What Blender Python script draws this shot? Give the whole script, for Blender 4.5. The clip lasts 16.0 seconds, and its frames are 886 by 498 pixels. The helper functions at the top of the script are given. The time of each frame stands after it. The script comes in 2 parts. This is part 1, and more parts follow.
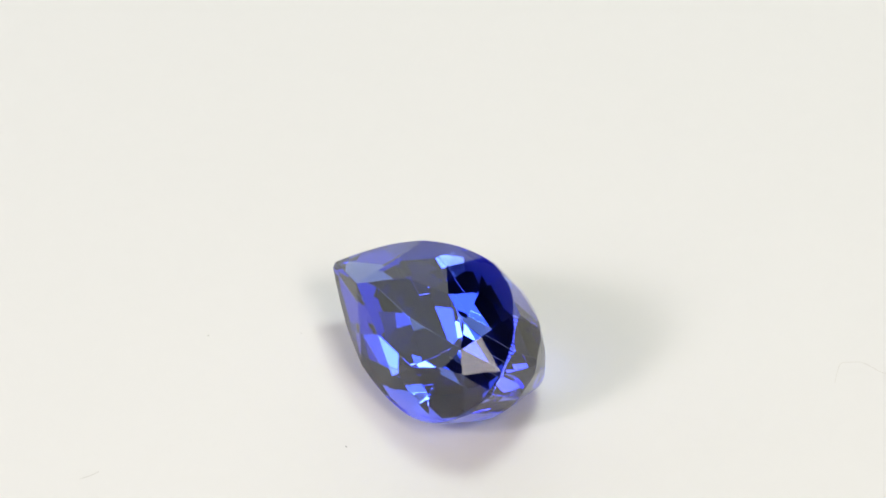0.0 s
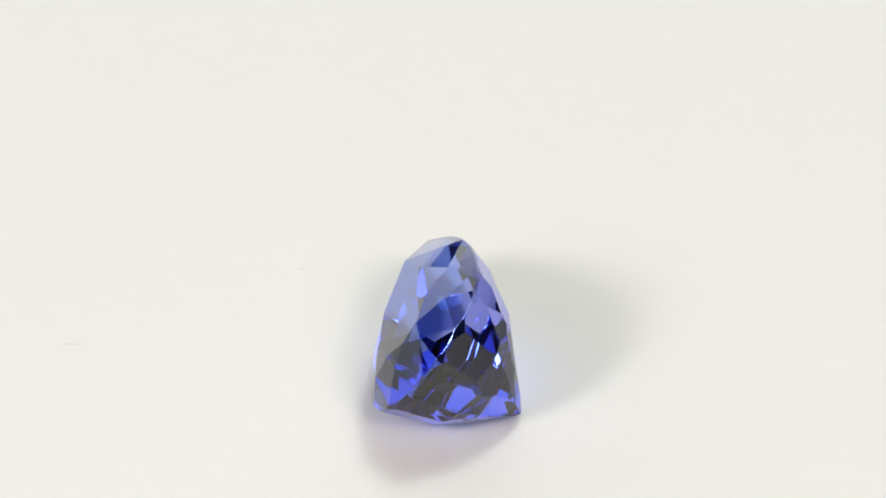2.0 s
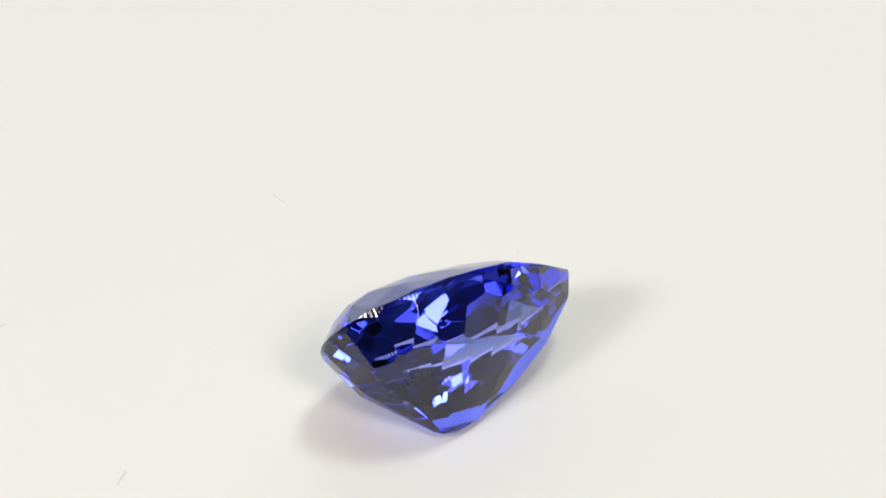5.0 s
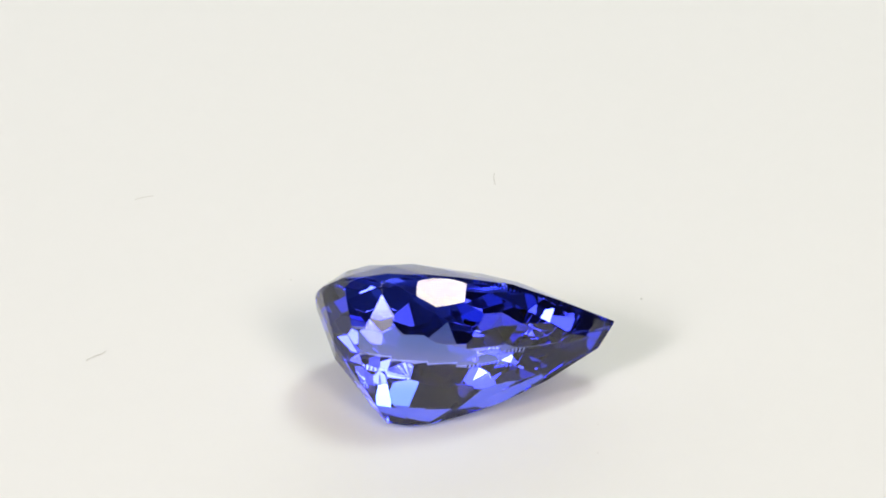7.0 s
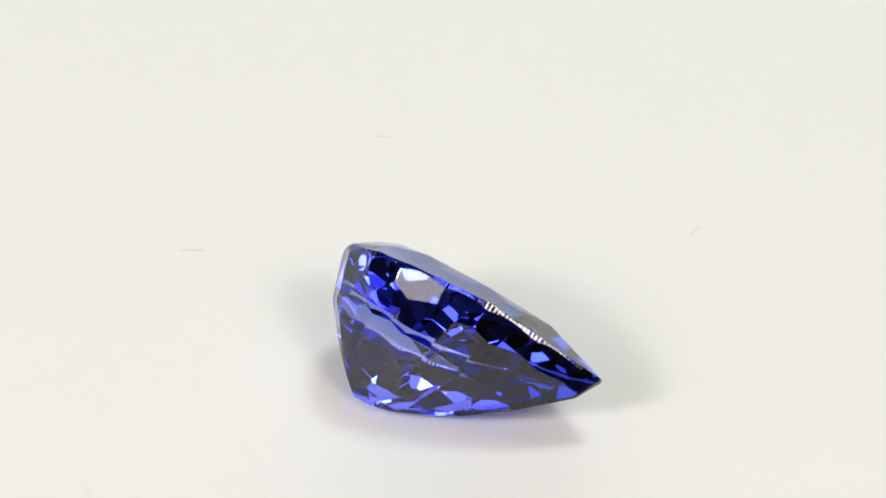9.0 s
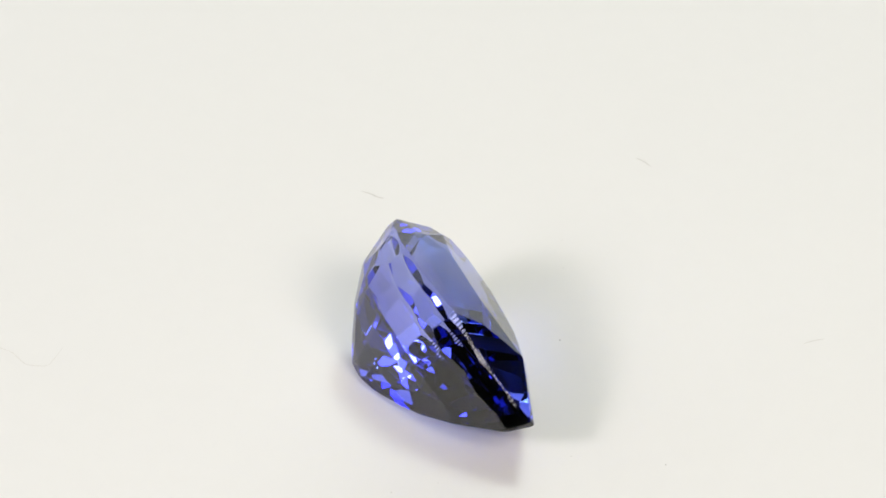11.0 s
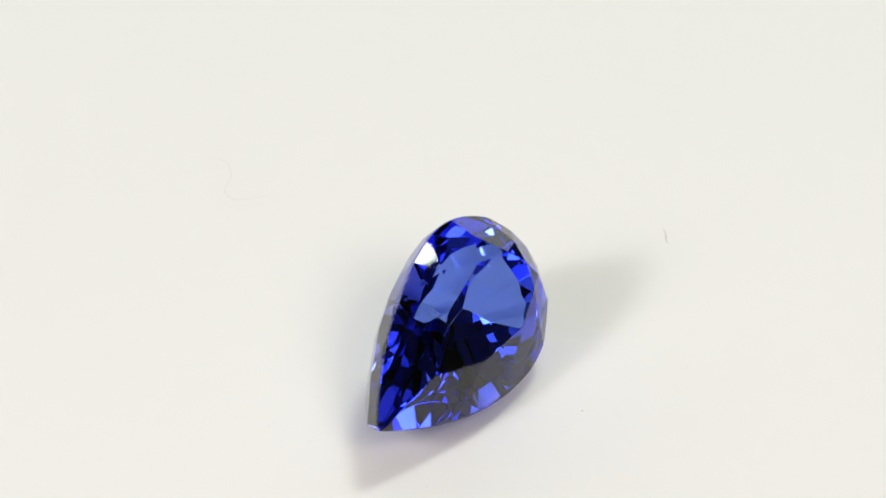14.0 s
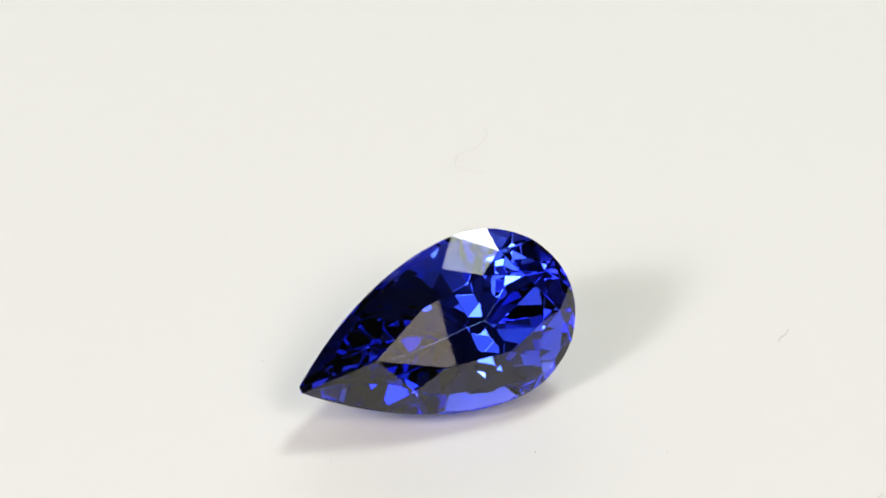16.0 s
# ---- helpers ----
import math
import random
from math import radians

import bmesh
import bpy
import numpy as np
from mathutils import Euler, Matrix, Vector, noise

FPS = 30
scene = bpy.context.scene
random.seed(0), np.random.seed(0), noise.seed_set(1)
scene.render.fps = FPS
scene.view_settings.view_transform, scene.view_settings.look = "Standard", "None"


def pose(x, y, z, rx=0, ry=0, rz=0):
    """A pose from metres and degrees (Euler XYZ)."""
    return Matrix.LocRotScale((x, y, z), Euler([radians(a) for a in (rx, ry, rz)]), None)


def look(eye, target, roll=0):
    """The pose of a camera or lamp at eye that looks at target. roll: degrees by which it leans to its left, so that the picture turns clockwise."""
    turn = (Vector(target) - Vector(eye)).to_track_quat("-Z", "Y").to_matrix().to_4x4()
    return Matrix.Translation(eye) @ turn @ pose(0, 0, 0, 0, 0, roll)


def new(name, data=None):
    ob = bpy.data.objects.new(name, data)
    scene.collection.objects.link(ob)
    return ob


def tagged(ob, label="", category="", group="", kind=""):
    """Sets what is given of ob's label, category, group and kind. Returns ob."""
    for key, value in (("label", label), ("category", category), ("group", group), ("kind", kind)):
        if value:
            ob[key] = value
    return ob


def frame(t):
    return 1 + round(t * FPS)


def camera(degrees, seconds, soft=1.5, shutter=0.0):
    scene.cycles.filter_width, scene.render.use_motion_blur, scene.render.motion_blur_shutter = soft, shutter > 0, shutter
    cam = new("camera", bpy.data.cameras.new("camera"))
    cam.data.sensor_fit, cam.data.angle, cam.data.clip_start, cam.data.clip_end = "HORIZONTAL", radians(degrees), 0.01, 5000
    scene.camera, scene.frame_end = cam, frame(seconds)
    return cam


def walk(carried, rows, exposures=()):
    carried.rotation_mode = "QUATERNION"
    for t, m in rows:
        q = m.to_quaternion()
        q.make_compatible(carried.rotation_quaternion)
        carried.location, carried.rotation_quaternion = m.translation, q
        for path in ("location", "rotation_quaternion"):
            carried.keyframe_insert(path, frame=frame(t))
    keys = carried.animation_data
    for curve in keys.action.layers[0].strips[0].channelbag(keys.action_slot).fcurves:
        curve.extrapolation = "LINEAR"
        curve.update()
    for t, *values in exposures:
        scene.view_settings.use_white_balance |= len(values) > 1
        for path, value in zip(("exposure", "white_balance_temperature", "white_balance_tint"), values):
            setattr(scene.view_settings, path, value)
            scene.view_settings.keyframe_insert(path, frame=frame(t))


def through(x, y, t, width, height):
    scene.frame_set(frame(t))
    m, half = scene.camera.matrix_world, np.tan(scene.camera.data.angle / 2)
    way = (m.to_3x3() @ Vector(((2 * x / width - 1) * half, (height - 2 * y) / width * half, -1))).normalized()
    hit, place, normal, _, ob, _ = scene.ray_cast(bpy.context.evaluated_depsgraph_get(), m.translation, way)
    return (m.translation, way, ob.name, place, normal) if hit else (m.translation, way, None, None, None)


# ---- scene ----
U = 0.33 / 1000  # one unit of the stone in metres: the stone is 13 mm long
TURN = 17.382  # degrees a second by which the turntable goes round, clockwise from above
SECONDS = 16.0

# the camera stands still on its tripod, a third of a metre from the stone; the turntable's axis is the origin
cam = camera(6.946, SECONDS, soft=1.7)
EYE = (-0.000133, -0.262885, 0.184289)
AIM = (-0.000133, 0.010862, 0.0)
walk(cam, [(0.0, look(EYE, AIM, 0.442)), (SECONDS, look(EYE, AIM, 0.442))])

# ---- light: two desk lamps at the front corners, a lamp overhead and the tent's low white sides, in a dim room
world = bpy.data.worlds.new("world")
scene.world = world
world.use_nodes = True
world.node_tree.nodes["Background"].inputs[0].default_value = (0.01, 0.01, 0.01, 1)
world.node_tree.nodes["Background"].inputs[1].default_value = 1.0
scene.view_settings.exposure = 0.085


def panel_lamp(name, azimuth, height, far, size, watts, colour):
    """A soft square lamp: azimuth in degrees from the back towards the right, height in degrees over the plate."""
    lamp = bpy.data.lights.new(name, "AREA")
    lamp.shape, lamp.size, lamp.size_y = "RECTANGLE", size[0], size[1]
    lamp.energy, lamp.color = watts, colour
    ob = new(name, lamp)
    a, h = radians(azimuth), radians(height)
    ob.matrix_world = look((far * math.sin(a) * math.cos(h), far * math.cos(a) * math.cos(h), far * math.sin(h)), (0, 0, 0.004))
    return ob


# each desk lamp has a bright core in a dimmer reflector round it
panel_lamp("desk_lamp_left", -134, 34, 0.497, (0.075, 0.075), 0.79, (1.0, 0.925, 0.955))
panel_lamp("desk_lamp_left_reflector", -137, 33, 0.5, (0.20, 0.19), 0.52, (1.0, 0.925, 0.95))
panel_lamp("desk_lamp_right", 153, 42, 0.497, (0.14, 0.14), 0.80, (1.0, 0.905, 0.80))
panel_lamp("desk_lamp_right_reflector", 153, 40, 0.5, (0.191, 0.22), 0.27, (1.0, 0.88, 0.75))
panel_lamp("overhead_lamp", 37, 64.7, 0.597, (0.115, 0.125), 0.76, (0.91, 1.0, 0.925))
panel_lamp("overhead_lamp_shade", 41, 71, 0.6, (0.17, 0.20), 0.50, (0.91, 1.0, 0.925))


def diffuser(name, place, toward, size, watts):
    """An upright sheet of white diffusing cloth, lit from behind."""
    lamp = bpy.data.lights.new(name, "AREA")
    lamp.shape, lamp.size, lamp.size_y = "RECTANGLE", size[0], size[1]
    lamp.energy, lamp.color = watts, (0.955, 1.0, 0.985)
    new(name, lamp).matrix_world = look(place, toward)


# the tent's low back and left sides
diffuser("back_diffuser", (-0.12, 0.45, 0.19), (-0.12, 0.0, 0.19), (0.95, 0.40), 1.25)
diffuser("left_diffuser", (-0.60, 0.20, 0.19), (0.0, 0.20, 0.19), (0.48, 0.40), 0.55)


# ---- the stone's cut, in units of its own (U metres each); the tip along +x, the table up
LH, LT, WH, PW = 12.656, 27.785, 11.582, 1.956
TIP_CUT = 27.245


def half_width(x):
    """Half the width of the pear outline at x."""
    if x < 0:
        return WH * math.sqrt(max(0.0, 1 - (x / LH) ** 2))
    return WH * (1 - (x / LT) ** PW)


def outline_point(s):
    """The outline from the head's middle (s = 0) along +y to the tip (s = 1)."""
    if s < 0.42:
        a = s / 0.42 * math.pi / 2
        return (-LH * math.cos(a), WH * math.sin(a))
    x = (s - 0.42) / 0.58 * TIP_CUT
    return (x, half_width(x))


def outline_normal(s):
    """The outward direction of the outline at s."""
    d = 1e-4
    (xa, ya), (xb, yb) = outline_point(max(0.0, s - d)), outline_point(min(1.0, s + d))
    tx, ty = xb - xa, yb - ya
    n = math.hypot(tx, ty)
    return (-ty / n if n else -1.0, tx / n if n else 0.0)


def clip(faces, n, d):
    """A convex body, as a list of faces (lists of points), cut by the plane n.p <= d; the cut is closed by a new facet."""
    out, rim = [], []
    for face in faces:
        h = [n[0] * p[0] + n[1] * p[1] + n[2] * p[2] - d for p in face]
        if max(h) <= 1e-7:
            out.append(face)
            continue
        kept = []
        for i, p in enumerate(face):
            j = (i + 1) % len(face)
            if h[i] <= 1e-7:
                kept.append(p)
                if h[i] > -1e-7:
                    rim.append(p)
            if (h[i] > 1e-7 and h[j] < -1e-7) or (h[i] < -1e-7 and h[j] > 1e-7):
                k = h[i] / (h[i] - h[j])
                r = tuple(a + (b - a) * k for a, b in zip(p, face[j]))
                kept.append(r)
                rim.append(r)
        if len(kept) > 2:
            out.append(kept)
    seen, ring = set(), []
    for p in rim:
        key = tuple(round(c, 5) for c in p)
        if key not in seen:
            seen.add(key)
            ring.append(p)
    if len(ring) > 2:
        c = [sum(p[i] for p in ring) / len(ring) for i in range(3)]
        ax = (n[1], -n[0], 0.0) if abs(n[2]) < 0.9 else (0.0, n[2], -n[1])
        la = math.sqrt(sum(a * a for a in ax))
        ax = tuple(a / la for a in ax)
        ay = (n[1] * ax[2] - n[2] * ax[1], n[2] * ax[0] - n[0] * ax[2], n[0] * ax[1] - n[1] * ax[0])
        def turn(p):
            q = [p[i] - c[i] for i in range(3)]
            return math.atan2(sum(q[i] * ay[i] for i in range(3)), sum(q[i] * ax[i] for i in range(3)))
        ring.sort(key=turn)
        out.append(ring)
    return out


OUT_N = 168  # outline points on each side
RIM_TOP = 1.0  # height to which the girdle's wall is raised before the crown trims it
SCALLOP = 0.02  # every other one lies this much further in: the rim is a row of tiny facets


def rim_side():
    """The girdle's outline on the +y side, from the head's middle to the tip."""
    side = []
    for i in range(OUT_N + 1):
        (x, y), (nx, ny) = outline_point(i / OUT_N), outline_normal(i / OUT_N)
        pull = SCALLOP * (i % 2)
        side.append((x - nx * pull, y - ny * pull))
    return side


def outline_ring():
    side = rim_side()
    return side + [(x, -y) for x, y in side[-1:0:-1]]


# tiers of the pavilion, from the girdle down: places along the +y and along the -y side, inclination of the facets on each,
# depth at which their planes meet the outline, and how the inclination changes towards the tip and towards the head
TIERS = [
    ([0.03, 0.125, 0.22, 0.315, 0.41, 0.52, 0.64, 0.76, 0.88, 0.97],
     [0.02, 0.125, 0.245, 0.362, 0.49, 0.615, 0.74, 0.88, 0.97], 72.14, 75.73, 0.18, -4.52, -4.69),
    ([0.0, 0.08, 0.175, 0.27, 0.365, 0.465, 0.58, 0.70, 0.82, 0.95],
     [0.07, 0.185, 0.30, 0.425, 0.555, 0.68, 0.81, 0.94], 62.69, 63.65, 1.55, -11.06, 14.49),
    ([0.04, 0.11, 0.18, 0.25, 0.32, 0.39, 0.46, 0.55, 0.65, 0.76, 0.88],
     [0.04, 0.11, 0.18, 0.25, 0.32, 0.39, 0.46, 0.55, 0.65, 0.76, 0.88], 54.95, 56.57, 4.17, -0.27, -5.51),
    ([0.0, 0.09, 0.18, 0.27, 0.36, 0.45, 0.56, 0.68, 0.82],
     [0.09, 0.18, 0.27, 0.36, 0.45, 0.56, 0.68, 0.82], 51.34, 45.72, 4.29, -7.01, 15.22),
    ([0.045, 0.135, 0.225, 0.315, 0.405, 0.505, 0.62],
     [0.045, 0.135, 0.225, 0.315, 0.405, 0.505, 0.62], 45.03, 39.98, 5.99, -1.47, 7.29),
]


def pavilion_planes():
    """The facet planes, each a little off its ideal place, as a cutter leaves them."""
    cutter = random.Random(5)
    for left, right, inc_a, inc_b, drop, to_tip, to_head in TIERS:
        for s, m in [(s, 1) for s in left] + [(s, -1) for s in right]:
            (x, y), (nx, ny) = outline_point(s), outline_normal(s)
            inc = (inc_a if m > 0 else inc_b) if s > 0 else (inc_a + inc_b) / 2
            inc += cutter.uniform(-0.5, 0.5) + (to_tip * (s - 0.42) / 0.58 if s > 0.42 else to_head * (0.42 - s) / 0.42)
            s_, c_ = math.sin(radians(min(inc, 88))), math.cos(radians(min(inc, 88)))
            n = (nx * s_, ny * s_ * m if s > 0 else 0.0, -c_)
            # the first tier follows the girdle's upper edge, which rises along the tail
            lift = 0.5 * math.sin(math.pi * max(0.0, s - 0.36) / 0.64) if drop < 1 else 0.0
            yield n, n[0] * x + n[1] * y * m + c_ * (drop - lift + cutter.uniform(-0.04, 0.1))
    s_, c_ = math.sin(radians(62)), math.cos(radians(62))
    yield (s_, 0.0, -c_), s_ * TIP_CUT + c_ * 0.1


def pavilion_body():
    """The prism of the girdle, cut to the pavilion's facets."""
    ring = outline_ring()
    n = len(ring)
    faces = [[(x, y, -24.0) for x, y in ring], [(x, y, RIM_TOP) for x, y in ring[::-1]]]
    for i in range(n):
        (xa, ya), (xb, yb) = ring[i], ring[(i + 1) % n]
        faces.append([(xa, ya, RIM_TOP), (xb, yb, RIM_TOP), (xb, yb, -24.0), (xa, ya, -24.0)])
    for nn, d in pavilion_planes():
        faces = clip(faces, nn, d)
    return faces


# the crown: corners of the table, of the stars, and places along the outline where the kites and the girdle facets end
TABLE_Z, TIP_Z = 3.767, 0.30
STAR_Z = [2.585, 2.39, 2.43, 2.76]
TABLE = [(17.2, 0.0), (8.6, 4.2), (-0.6, 5.35), (-6.1, 3.2), (-7.7, 0.0)]
STARS = [(13.3, 5.65), (3.9, 8.05), (-4.3, 7.55), (-9.1, 2.75)]
KITE_AT = [OUT_N, 114, 72, 30, 0]
GIRDLE_AT = [138, 90, 54, 12]


def plane_z(a, b, c, x, y):
    u, v = [b[i] - a[i] for i in range(3)], [c[i] - a[i] for i in range(3)]
    n = (u[1] * v[2] - u[2] * v[1], u[2] * v[0] - u[0] * v[2], u[0] * v[1] - u[1] * v[0])
    return a[2] - (n[0] * (x - a[0]) + n[1] * (y - a[1])) / n[2]


def crown_body():
    """The crown's facets: table, and lists of star, kite and girdle facets; and the height of the girdle's upper edge at each outline point."""
    side = rim_side()
    t = [(x, y, TABLE_Z) for x, y in TABLE]
    m = [(x, y, z) for (x, y), z in zip(STARS, STAR_Z)]
    flip = lambda p: (p[0], -p[1], p[2])
    # a kite's lower end lies in the plane of its upper three corners
    g = []
    for i, k in enumerate(KITE_AT):
        before = m[i - 1] if i else flip(m[0])
        after = m[i] if i < 4 else flip(m[3])
        x, y = side[k]
        g.append((x, y, plane_z(t[i], before, after, x, y) if i else TIP_Z))
    edge = {k: g[i][2] for i, k in enumerate(KITE_AT)}
    facets = []
    for i, k in enumerate(GIRDLE_AT):
        x, y = side[k]
        h = (x, y, (g[i][2] + g[i + 1][2]) / 2 - 0.12)
        edge[k] = h[2]
        for a, b, pa, pb in ((KITE_AT[i], k, g[i], h), (k, KITE_AT[i + 1], h, g[i + 1])):
            run = [pa]
            for j in range(a - 1, b, -1):
                xx, yy = side[j]
                zz = plane_z(m[i], pa, pb, xx, yy)
                edge[j] = zz
                run.append((xx, yy, zz))
            facets.append(run + [pb, m[i]])
        facets.append([t[i], t[i + 1], m[i]])
    for i in range(1, 4):
        facets.append([t[i], m[i - 1], g[i], m[i]])
    facets.append([t[0], g[0], m[0]])
    facets += [[flip(p) for p in f[::-1]] for f in facets]
    facets.append([t[4], m[3], g[4], flip(m[3])])
    table = t + [flip(p) for p in t[3:0:-1]]
    return table, facets, [edge[k] for k in range(OUT_N + 1)]


# where the stone lies on the plate at 0 s
STONE = Matrix(((-0.556736, -0.434484, -0.708003, 0.358 * U), (0.81904, -0.429351, -0.380567, -5.23 * U),
                (-0.138632, -0.791759, 0.594895, 11.673 * U), (0, 0, 0, 1)))


# ---- materials
def material(name):
    m = bpy.data.materials.new(name)
    m.use_nodes = True
    return m, m.node_tree.nodes, m.node_tree.links, m.node_tree.nodes["Principled BSDF"]


def gem_material(name, rough, through, inner, thin, ripple, run, deep=0.00001):
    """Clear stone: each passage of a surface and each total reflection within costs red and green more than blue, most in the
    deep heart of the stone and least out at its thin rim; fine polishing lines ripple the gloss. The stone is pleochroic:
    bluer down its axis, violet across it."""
    m, nodes, links, b = material(name)
    nodes.remove(b)

    def calc(kind, first, second):
        node = nodes.new("ShaderNodeMath")
        node.operation = kind
        for socket, value in zip(node.inputs, (first, second)):
            if isinstance(value, float):
                socket.default_value = value
            else:
                links.new(value, socket)
        return node.outputs[0]

    def blend(factor, one, two):
        node = nodes.new("ShaderNodeMix")
        node.data_type = "RGBA"
        links.new(factor, node.inputs["Factor"])
        for socket, value in ((node.inputs["A"], one), (node.inputs["B"], two)):
            if isinstance(value, tuple):
                socket.default_value = (*value, 1)
            else:
                links.new(value, socket)
        return node.outputs["Result"]

    where = nodes.new("ShaderNodeTexCoord")
    axes = nodes.new("ShaderNodeSeparateXYZ")
    links.new(where.outputs["Object"], axes.inputs[0])
    along = calc("MAXIMUM", calc("DIVIDE", axes.outputs[0], LT * U), calc("DIVIDE", axes.outputs[0], -LH * U))
    across = calc("DIVIDE", axes.outputs[1], WH * U)
    out = calc("SQRT", calc("ADD", calc("MULTIPLY", along, along), calc("MULTIPLY", across, across)), 0.0)
    rim = nodes.new("ShaderNodeMapRange")
    rim.interpolation_type = "SMOOTHSTEP"
    rim.inputs["From Min"].default_value, rim.inputs["From Max"].default_value = 0.72, 1.07
    links.new(out, rim.inputs["Value"])
    fresnel = nodes.new("ShaderNodeFresnel")
    fresnel.inputs["IOR"].default_value = 1.70
    total = calc("GREATER_THAN", fresnel.outputs[0], 0.995)
    stretch = nodes.new("ShaderNodeMapping")
    stretch.inputs["Scale"].default_value = run
    lines = nodes.new("ShaderNodeTexNoise")
    lines.inputs["Scale"].default_value, lines.inputs["Detail"].default_value = 9000, 3
    relief = nodes.new("ShaderNodeBump")
    relief.inputs["Strength"].default_value, relief.inputs["Distance"].default_value = ripple, deep
    links.new(where.outputs["Object"], stretch.inputs["Vector"])
    links.new(stretch.outputs[0], lines.inputs["Vector"])
    links.new(lines.outputs[0], relief.inputs["Height"])
    gloss = nodes.new("ShaderNodeBsdfGlossy")
    gloss.inputs["Roughness"].default_value = rough
    links.new(blend(total, (1.0, 1.0, 1.0), blend(rim.outputs[0], inner, (0.45, 0.49, 0.96))), gloss.inputs["Color"])
    links.new(relief.outputs[0], gloss.inputs["Normal"])
    bend = nodes.new("ShaderNodeBsdfRefraction")
    bend.inputs["Roughness"].default_value, bend.inputs["IOR"].default_value = rough, 1.70
    links.new(blend(rim.outputs[0], through, thin), bend.inputs["Color"])
    mix = nodes.new("ShaderNodeMixShader")
    links.new(fresnel.outputs[0], mix.inputs[0])
    links.new(bend.outputs[0], mix.inputs[1])
    links.new(gloss.outputs[0], mix.inputs[2])
    links.new(mix.outputs[0], nodes["Material Output"].inputs["Surface"])
    return m


def worn_material(name, colour, rough, grain, spread, bump):
    """A painted or plastic surface with a faint mottling at two scales and a fine relief."""
    m, nodes, links, b = material(name)
    where = nodes.new("ShaderNodeTexCoord")
    fine, broad = nodes.new("ShaderNodeTexNoise"), nodes.new("ShaderNodeTexNoise")
    fine.inputs["Scale"].default_value, broad.inputs["Scale"].default_value = grain, grain / 40
    fine.inputs["Detail"].default_value = 4
    add = nodes.new("ShaderNodeMix")
    add.data_type = "FLOAT"
    add.inputs["Factor"].default_value = 0.5
    links.new(where.outputs["Object"], fine.inputs["Vector"])
    links.new(where.outputs["Object"], broad.inputs["Vector"])
    links.new(fine.outputs[0], add.inputs["A"])
    links.new(broad.outputs[0], add.inputs["B"])
    ramp = nodes.new("ShaderNodeValToRGB")
    ramp.color_ramp.elements[0].position, ramp.color_ramp.elements[1].position = 0.3, 0.7
    ramp.color_ramp.elements[0].color = (*[c * (1 - spread) for c in colour], 1)
    ramp.color_ramp.elements[1].color = (*[min(1, c * (1 + spread)) for c in colour], 1)
    links.new(add.outputs["Result"], ramp.inputs[0])
    links.new(ramp.outputs[0], b.inputs["Base Color"])
    b.inputs["Roughness"].default_value = rough
    relief = nodes.new("ShaderNodeBump")
    relief.inputs["Strength"].default_value, relief.inputs["Distance"].default_value = bump, 0.1 / grain
    links.new(fine.outputs[0], relief.inputs["Height"])
    links.new(relief.outputs[0], b.inputs["Normal"])
    return m


GEM = gem_material("violet_gem", 0.0, (0.46, 0.48, 0.935), (0.39, 0.405, 0.935), (0.60, 0.63, 0.955), 0.012, (1.0, 0.25, 0.5))
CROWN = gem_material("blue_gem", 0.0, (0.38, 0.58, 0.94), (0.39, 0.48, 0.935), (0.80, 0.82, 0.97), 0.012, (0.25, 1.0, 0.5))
RIM = gem_material("scalloped_rim_gem", 0.0, (0.42, 0.50, 0.96), (0.40, 0.45, 0.96), (0.7, 0.72, 0.96), 0.012, (0.8, 0.8, 0.1))
PLATE = worn_material("white_acrylic", (0.826, 0.819, 0.802), 0.45, 900, 0.006, 0.02)
# light spreads a few millimetres within the white acrylic, which softens and lifts the shadows on it
PLATE_BODY = PLATE.node_tree.nodes["Principled BSDF"].inputs
PLATE_BODY["Subsurface Weight"].default_value = 0.35
PLATE_BODY["Subsurface Radius"].default_value = (1.0, 1.0, 1.0)
PLATE_BODY["Subsurface Scale"].default_value = 0.003
CLOTH = worn_material("white_table_paint", (0.78, 0.77, 0.75), 0.6, 200, 0.03, 0.1)
WALL = worn_material("dark_grey_wall_paint", (0.22, 0.218, 0.214), 0.8, 60, 0.06, 0.2)
FIBRE = worn_material("pale_fibre", (0.75, 0.735, 0.705), 0.6, 4000, 0.1, 0.1)
LINT = worn_material("grey_lint", (0.66, 0.65, 0.62), 0.8, 4000, 0.2, 0.2)
DUST = worn_material("dark_dust", (0.34, 0.33, 0.32), 0.8, 4000, 0.2, 0.2)


def part(name, bm, mat, parent=None, label=""):
    me = bpy.data.meshes.new(name)
    bm.to_mesh(me)
    bm.free()
    me.materials.append(mat)
    ob = new(name, me)
    ob.parent = parent
    if label:
        tagged(ob, label)
    return ob


def box_mesh(lo, hi):
    bm = bmesh.new()
    bmesh.ops.create_cube(bm, size=1, matrix=Matrix.Translation([(a + b) / 2 for a, b in zip(lo, hi)])
                          @ Matrix.Diagonal([b - a for a, b in zip(lo, hi)] + [1]))
    return bm


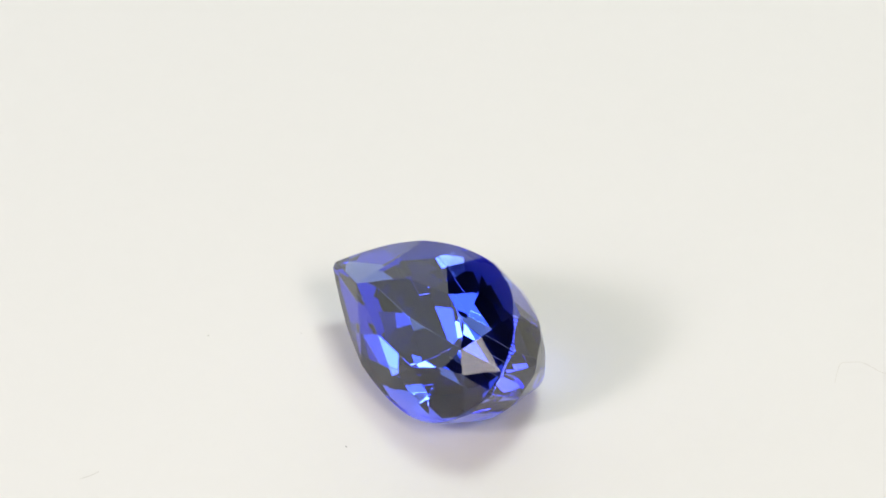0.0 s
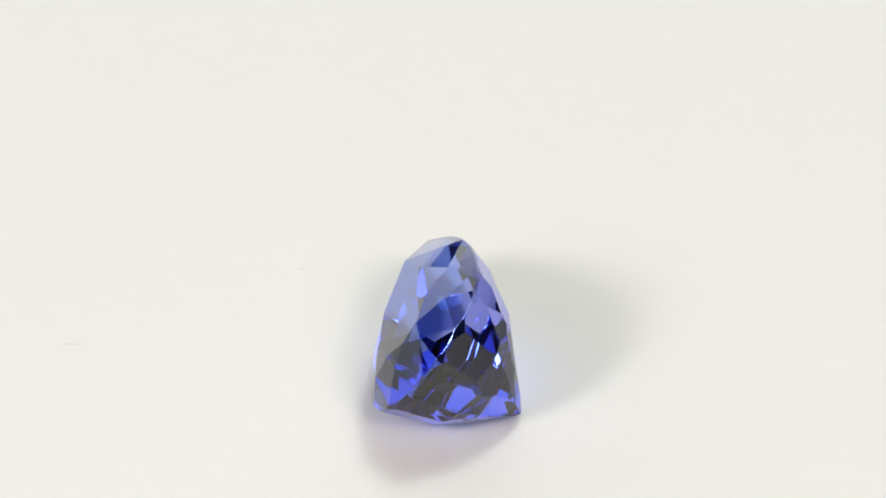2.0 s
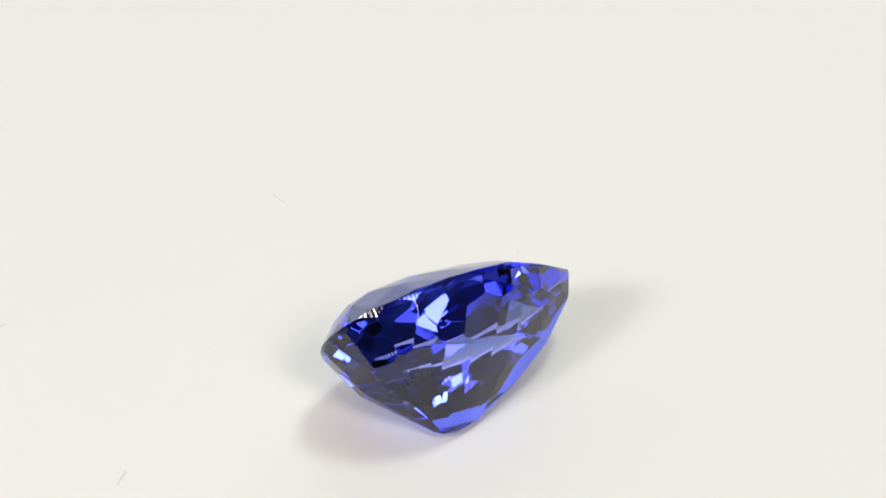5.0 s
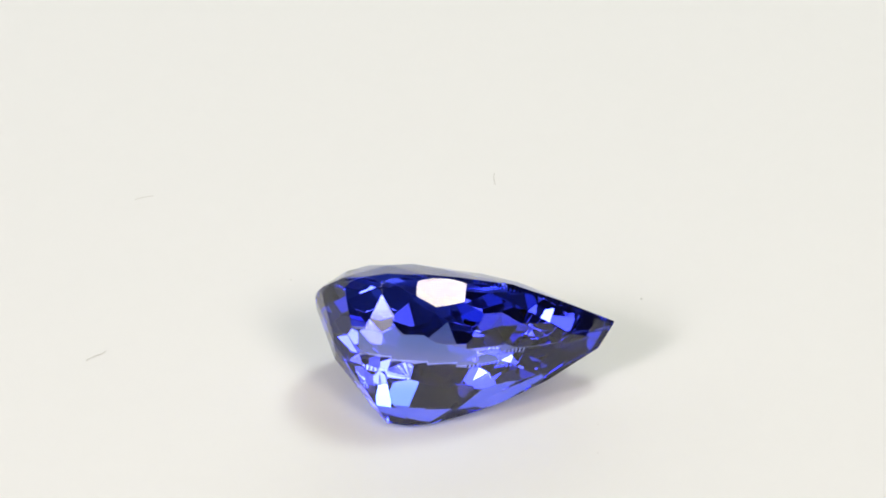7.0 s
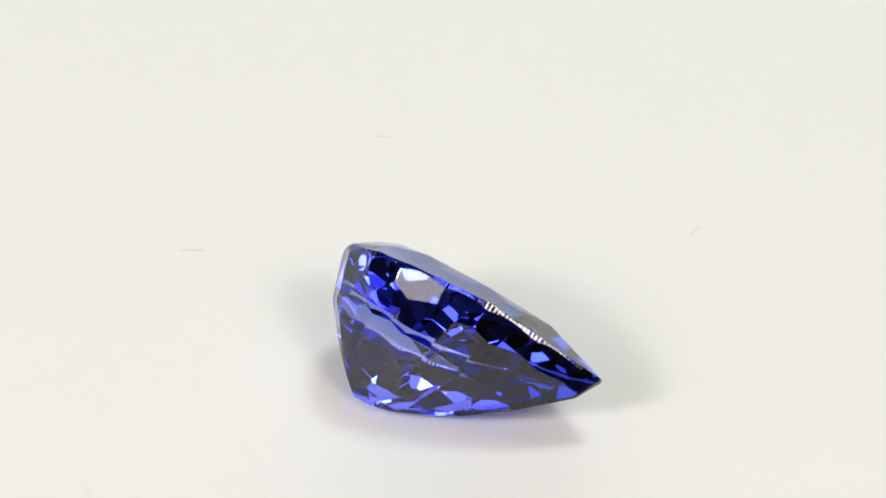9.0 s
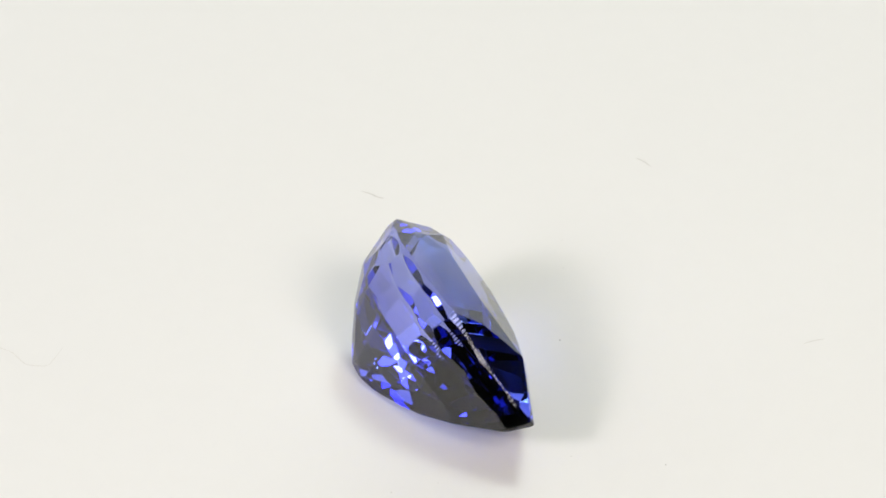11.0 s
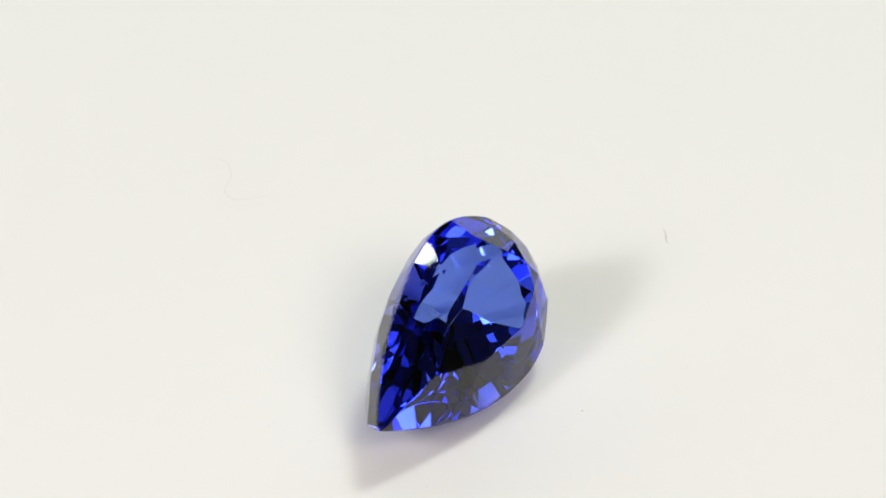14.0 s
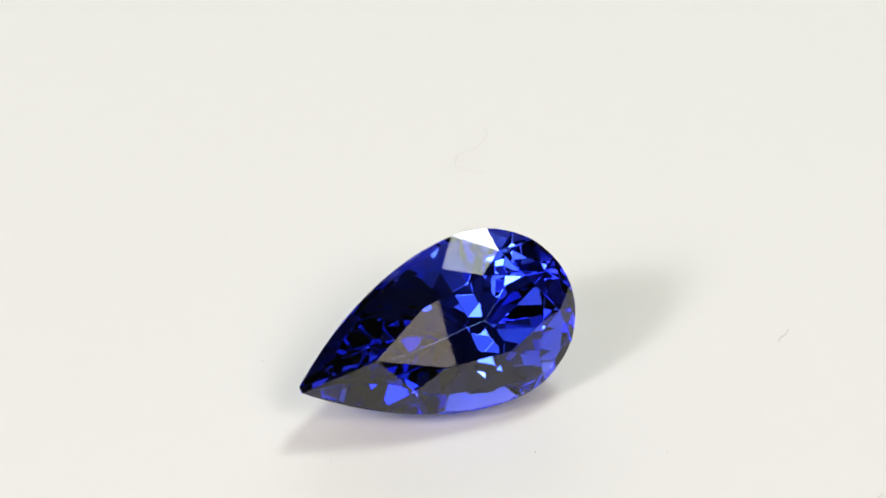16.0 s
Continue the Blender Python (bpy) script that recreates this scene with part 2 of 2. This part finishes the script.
# ---- the room, which shows only in the stone's facets
def room():
    half, high, low, thick = 1.3, 1.5, -0.75, 0.1
    for name, lo, hi in (
            ("wall_north", (-half, half, low), (half, half + thick, high)),
            ("wall_south", (-half, -half - thick, low), (half, -half, high)),
            ("wall_east", (half, -half - thick, low), (half + thick, half + thick, high)),
            ("wall_west", (-half - thick, -half - thick, low), (-half, half + thick, high)),
            ("floor", (-half - thick, -half - thick, low - thick), (half + thick, half + thick, low)),
            ("ceiling", (-half - thick, -half - thick, high), (half + thick, half + thick, high + thick))):
        tagged(part(name, box_mesh(lo, hi), WALL), "plain dark grey painted " + name.split("_")[0], name.split("_")[0], kind="structure")


def table():
    bm = box_mesh((-0.6, -0.45, -0.06), (0.6, 0.55, -0.03))
    bmesh.ops.bevel(bm, geom=bm.edges[:], offset=0.003, segments=2, affect="EDGES")
    root = tagged(new("work_table"), "plain white work table under the turntable", "table")
    part("table_top", bm, CLOTH, root)
    for x in (-0.55, 0.55):
        for y in (-0.4, 0.5):
            part("leg", box_mesh((x - 0.025, y - 0.025, -0.75), (x + 0.025, y + 0.025, -0.06)), CLOTH, root)


# ---- the turntable
def turntable():
    root = tagged(new("turntable"), "round white acrylic turntable, lightly dusty, slowly turning", "turntable")
    bm = bmesh.new()
    bmesh.ops.create_cone(bm, cap_ends=True, segments=128, radius1=0.148, radius2=0.148, depth=0.010,
                          matrix=Matrix.Translation((0, 0, -0.005)))
    rim = [e for e in bm.edges if all(abs(math.hypot(v.co.x, v.co.y) - 0.148) < 1e-4 for v in e.verts)
           and abs(e.verts[0].co.z - e.verts[1].co.z) < 1e-6]
    bmesh.ops.bevel(bm, geom=rim, offset=0.0015, segments=3, affect="EDGES")
    part("plate", bm, PLATE, root, "smooth white acrylic plate")
    bm = bmesh.new()
    bmesh.ops.create_cone(bm, cap_ends=True, segments=64, radius1=0.10, radius2=0.09, depth=0.020,
                          matrix=Matrix.Translation((0, 0, -0.020)))
    part("base", bm, CLOTH, root)
    return root


room()
table()
plate = turntable()


# ---- the stone
def gem():
    root = tagged(new("pear_gemstone"), "violet-blue transparent pear-cut gemstone lying on its side facets", "gemstone")
    body = pavilion_body()
    table_face, crown, edge = crown_body()
    side = rim_side()
    lower, band = [], []
    upper = {(round(x, 4), round(y, 4)): z for (x, y), z in zip(side, edge)}
    for f in body:
        if all(p[2] > RIM_TOP - 1e-6 for p in f):
            continue
        if max(p[2] for p in f) > RIM_TOP - 1e-6:
            band.append([(x, y, upper[round(x, 4), round(abs(y), 4)]) if z > RIM_TOP - 1e-6 else (x, y, z) for x, y, z in f])
        else:
            lower.append(f)
    (xa, ya), z = side[OUT_N], edge[OUT_N]
    crown.append([(xa, -ya, z), (xa, ya, z), (TABLE[0][0], 0.0, TABLE_Z)])
    # one closed body first, so that its edges can be rounded a little, then one shell for each part
    bm = bmesh.new()
    made = {}
    for k, faces in enumerate(([table_face], crown, band, lower)):
        for f in faces:
            ring = []
            for p in f:
                key = tuple(round(c, 3) for c in p)
                if key not in made:
                    made[key] = bm.verts.new(key)
                if made[key] not in ring:
                    ring.append(made[key])
            if len(ring) > 2 and bm.faces.get(ring) is None:
                bm.faces.new(ring).material_index = k
    bmesh.ops.remove_doubles(bm, verts=bm.verts, dist=0.09)
    bmesh.ops.recalc_face_normals(bm, faces=bm.faces)
    worn = [e for e in bm.edges if len(e.link_faces) == 2 and e.calc_face_angle() > radians(1.5)
            and not all(f.material_index == 2 for f in e.link_faces)]
    bmesh.ops.bevel(bm, geom=worn, offset=0.035, segments=1, affect="EDGES", clamp_overlap=True, material=-1)
    bmesh.ops.recalc_face_normals(bm, faces=bm.faces)
    bmesh.ops.scale(bm, vec=(U, U, U), verts=bm.verts)
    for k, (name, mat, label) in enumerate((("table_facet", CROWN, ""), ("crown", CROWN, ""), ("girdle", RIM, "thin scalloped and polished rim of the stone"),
                                            ("pavilion", GEM, "deep many-faceted underside of the stone"))):
        shell = bm.copy()
        bmesh.ops.delete(shell, geom=[f for f in shell.faces if f.material_index != k], context="FACES")
        for f in shell.faces:
            f.material_index = 0
            f.smooth = False
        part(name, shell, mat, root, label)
    bm.free()
    root.matrix_world = STONE
    return root


stone = gem()
loose = []


# ---- lint and dust on the plate
def fibre(name, label, points, radius, mat, lift=0.05):
    """A thin bent fibre through points on the plate, in the stone's units."""
    bm = bmesh.new()
    rings, sides = [], 6
    pts = []
    for i in range(len(points) - 1):
        p0, p1, p2, p3 = (Vector(points[min(max(i + k, 0), len(points) - 1)]) for k in (-1, 0, 1, 2))
        for s in range(5):
            u = s / 5
            pts.append(0.5 * (2 * p1 + (p2 - p0) * u + (2 * p0 - 5 * p1 + 4 * p2 - p3) * u * u + (3 * p1 - p0 - 3 * p2 + p3) * u ** 3))
    pts.append(Vector(points[-1]))
    middle = sum(pts, Vector((0, 0))) / len(pts)
    for i, p in enumerate(pts):
        d = (pts[min(i + 1, len(pts) - 1)] - pts[max(i - 1, 0)]).normalized()
        n = Vector((-d.y, d.x))
        r = radius * (0.6 + 0.4 * math.sin(math.pi * i / (len(pts) - 1)))
        h = 0.35 * radius + lift * radius * (1 + math.sin(i * 0.9))
        ring = []
        for k in range(sides):
            a = 2 * math.pi * k / sides
            q = p - middle + n * (r * math.cos(a))
            ring.append(bm.verts.new((q.x * U, q.y * U, max(0.0, h + 0.35 * r * math.sin(a)) * U)))
        rings.append(ring)
    for a, b in zip(rings, rings[1:]):
        for k in range(sides):
            bm.faces.new((a[k], a[(k + 1) % sides], b[(k + 1) % sides], b[k]))
    bm.faces.new(rings[0])
    bm.faces.new(rings[-1])
    bmesh.ops.recalc_face_normals(bm, faces=bm.faces)
    ob = tagged(part(name, bm, mat), label, "fibre")
    loose.append((ob, Matrix.Translation((middle.x * U, middle.y * U, 0))))
    return ob


def speck(label, x, y, size, mat):
    """An irregular crumb of dust."""
    bm = bmesh.new()
    bmesh.ops.create_icosphere(bm, subdivisions=2, radius=size * U)
    for v in bm.verts:
        v.co *= 0.75 + 0.5 * noise.noise(v.co / (size * U) * 1.3 + Vector((x, y, 0)))
        v.co.z *= 0.6
    low = min(v.co.z for v in bm.verts)
    for v in bm.verts:
        v.co.z -= low
    ob = tagged(part("dust_speck", bm, mat), label, "dust speck", "dust specks on the turntable")
    loose.append((ob, Matrix.Translation((x * U, y * U, 0))))


fibre("hair", "long thin curled pale hair lying on the white plate",
      [(64.2, 4.4), (62.2, 3.1), (59.8, 3.6), (58.2, 4.3), (56.1, 6.3), (54.3, 6.5), (53.0, 6.1), (52.5, 4.4), (52.0, 1.6)], 0.06, FIBRE)
fibre("lint", "short grey scrap of lint on the white plate", [(20.6, -43.8), (19.3, -43.5), (18.2, -42.9), (17.3, -42.8)], 0.12, LINT)
fibre("lint", "short thin grey scrap of lint on the white plate", [(-47.7, -21.6), (-46.4, -20.9), (-45.2, -19.9)], 0.07, LINT)
fibre("lint", "short curved grey scrap of lint on the white plate", [(-15.2, -60.0), (-16.2, -59.5), (-17.4, -58.4)], 0.10, LINT)
speck("tiny dark grey dust speck on the white plate", -12.95, -13.91, 0.13, DUST)
speck("tiny grey dust speck on the white plate", -10.21, -31.08, 0.11, LINT)
speck("tiny grey dust speck on the white plate", -31.9, 11.5, 0.15, LINT)
speck("tiny grey dust speck on the white plate", -3.44, 21.66, 0.09, LINT)
speck("tiny grey dust speck on the white plate", -19.41, 12.22, 0.12, LINT)
speck("tiny grey dust speck on the white plate", 2.1, 25.0, 0.10, LINT)
speck("tiny grey dust speck on the white plate", -8.8, -37.7, 0.08, LINT)


# ---- the turntable carries everything round its axis at an even pace
def motions():
    times = [i * 0.5 for i in range(33)]

    def spin(t):
        return Matrix.Rotation(radians(-TURN * t), 4, "Z")
    walk(plate, [(t, spin(t)) for t in times])
    walk(stone, [(t, spin(t) @ STONE) for t in times])
    for ob, place in loose:
        walk(ob, [(t, spin(t) @ place) for t in times])


motions()
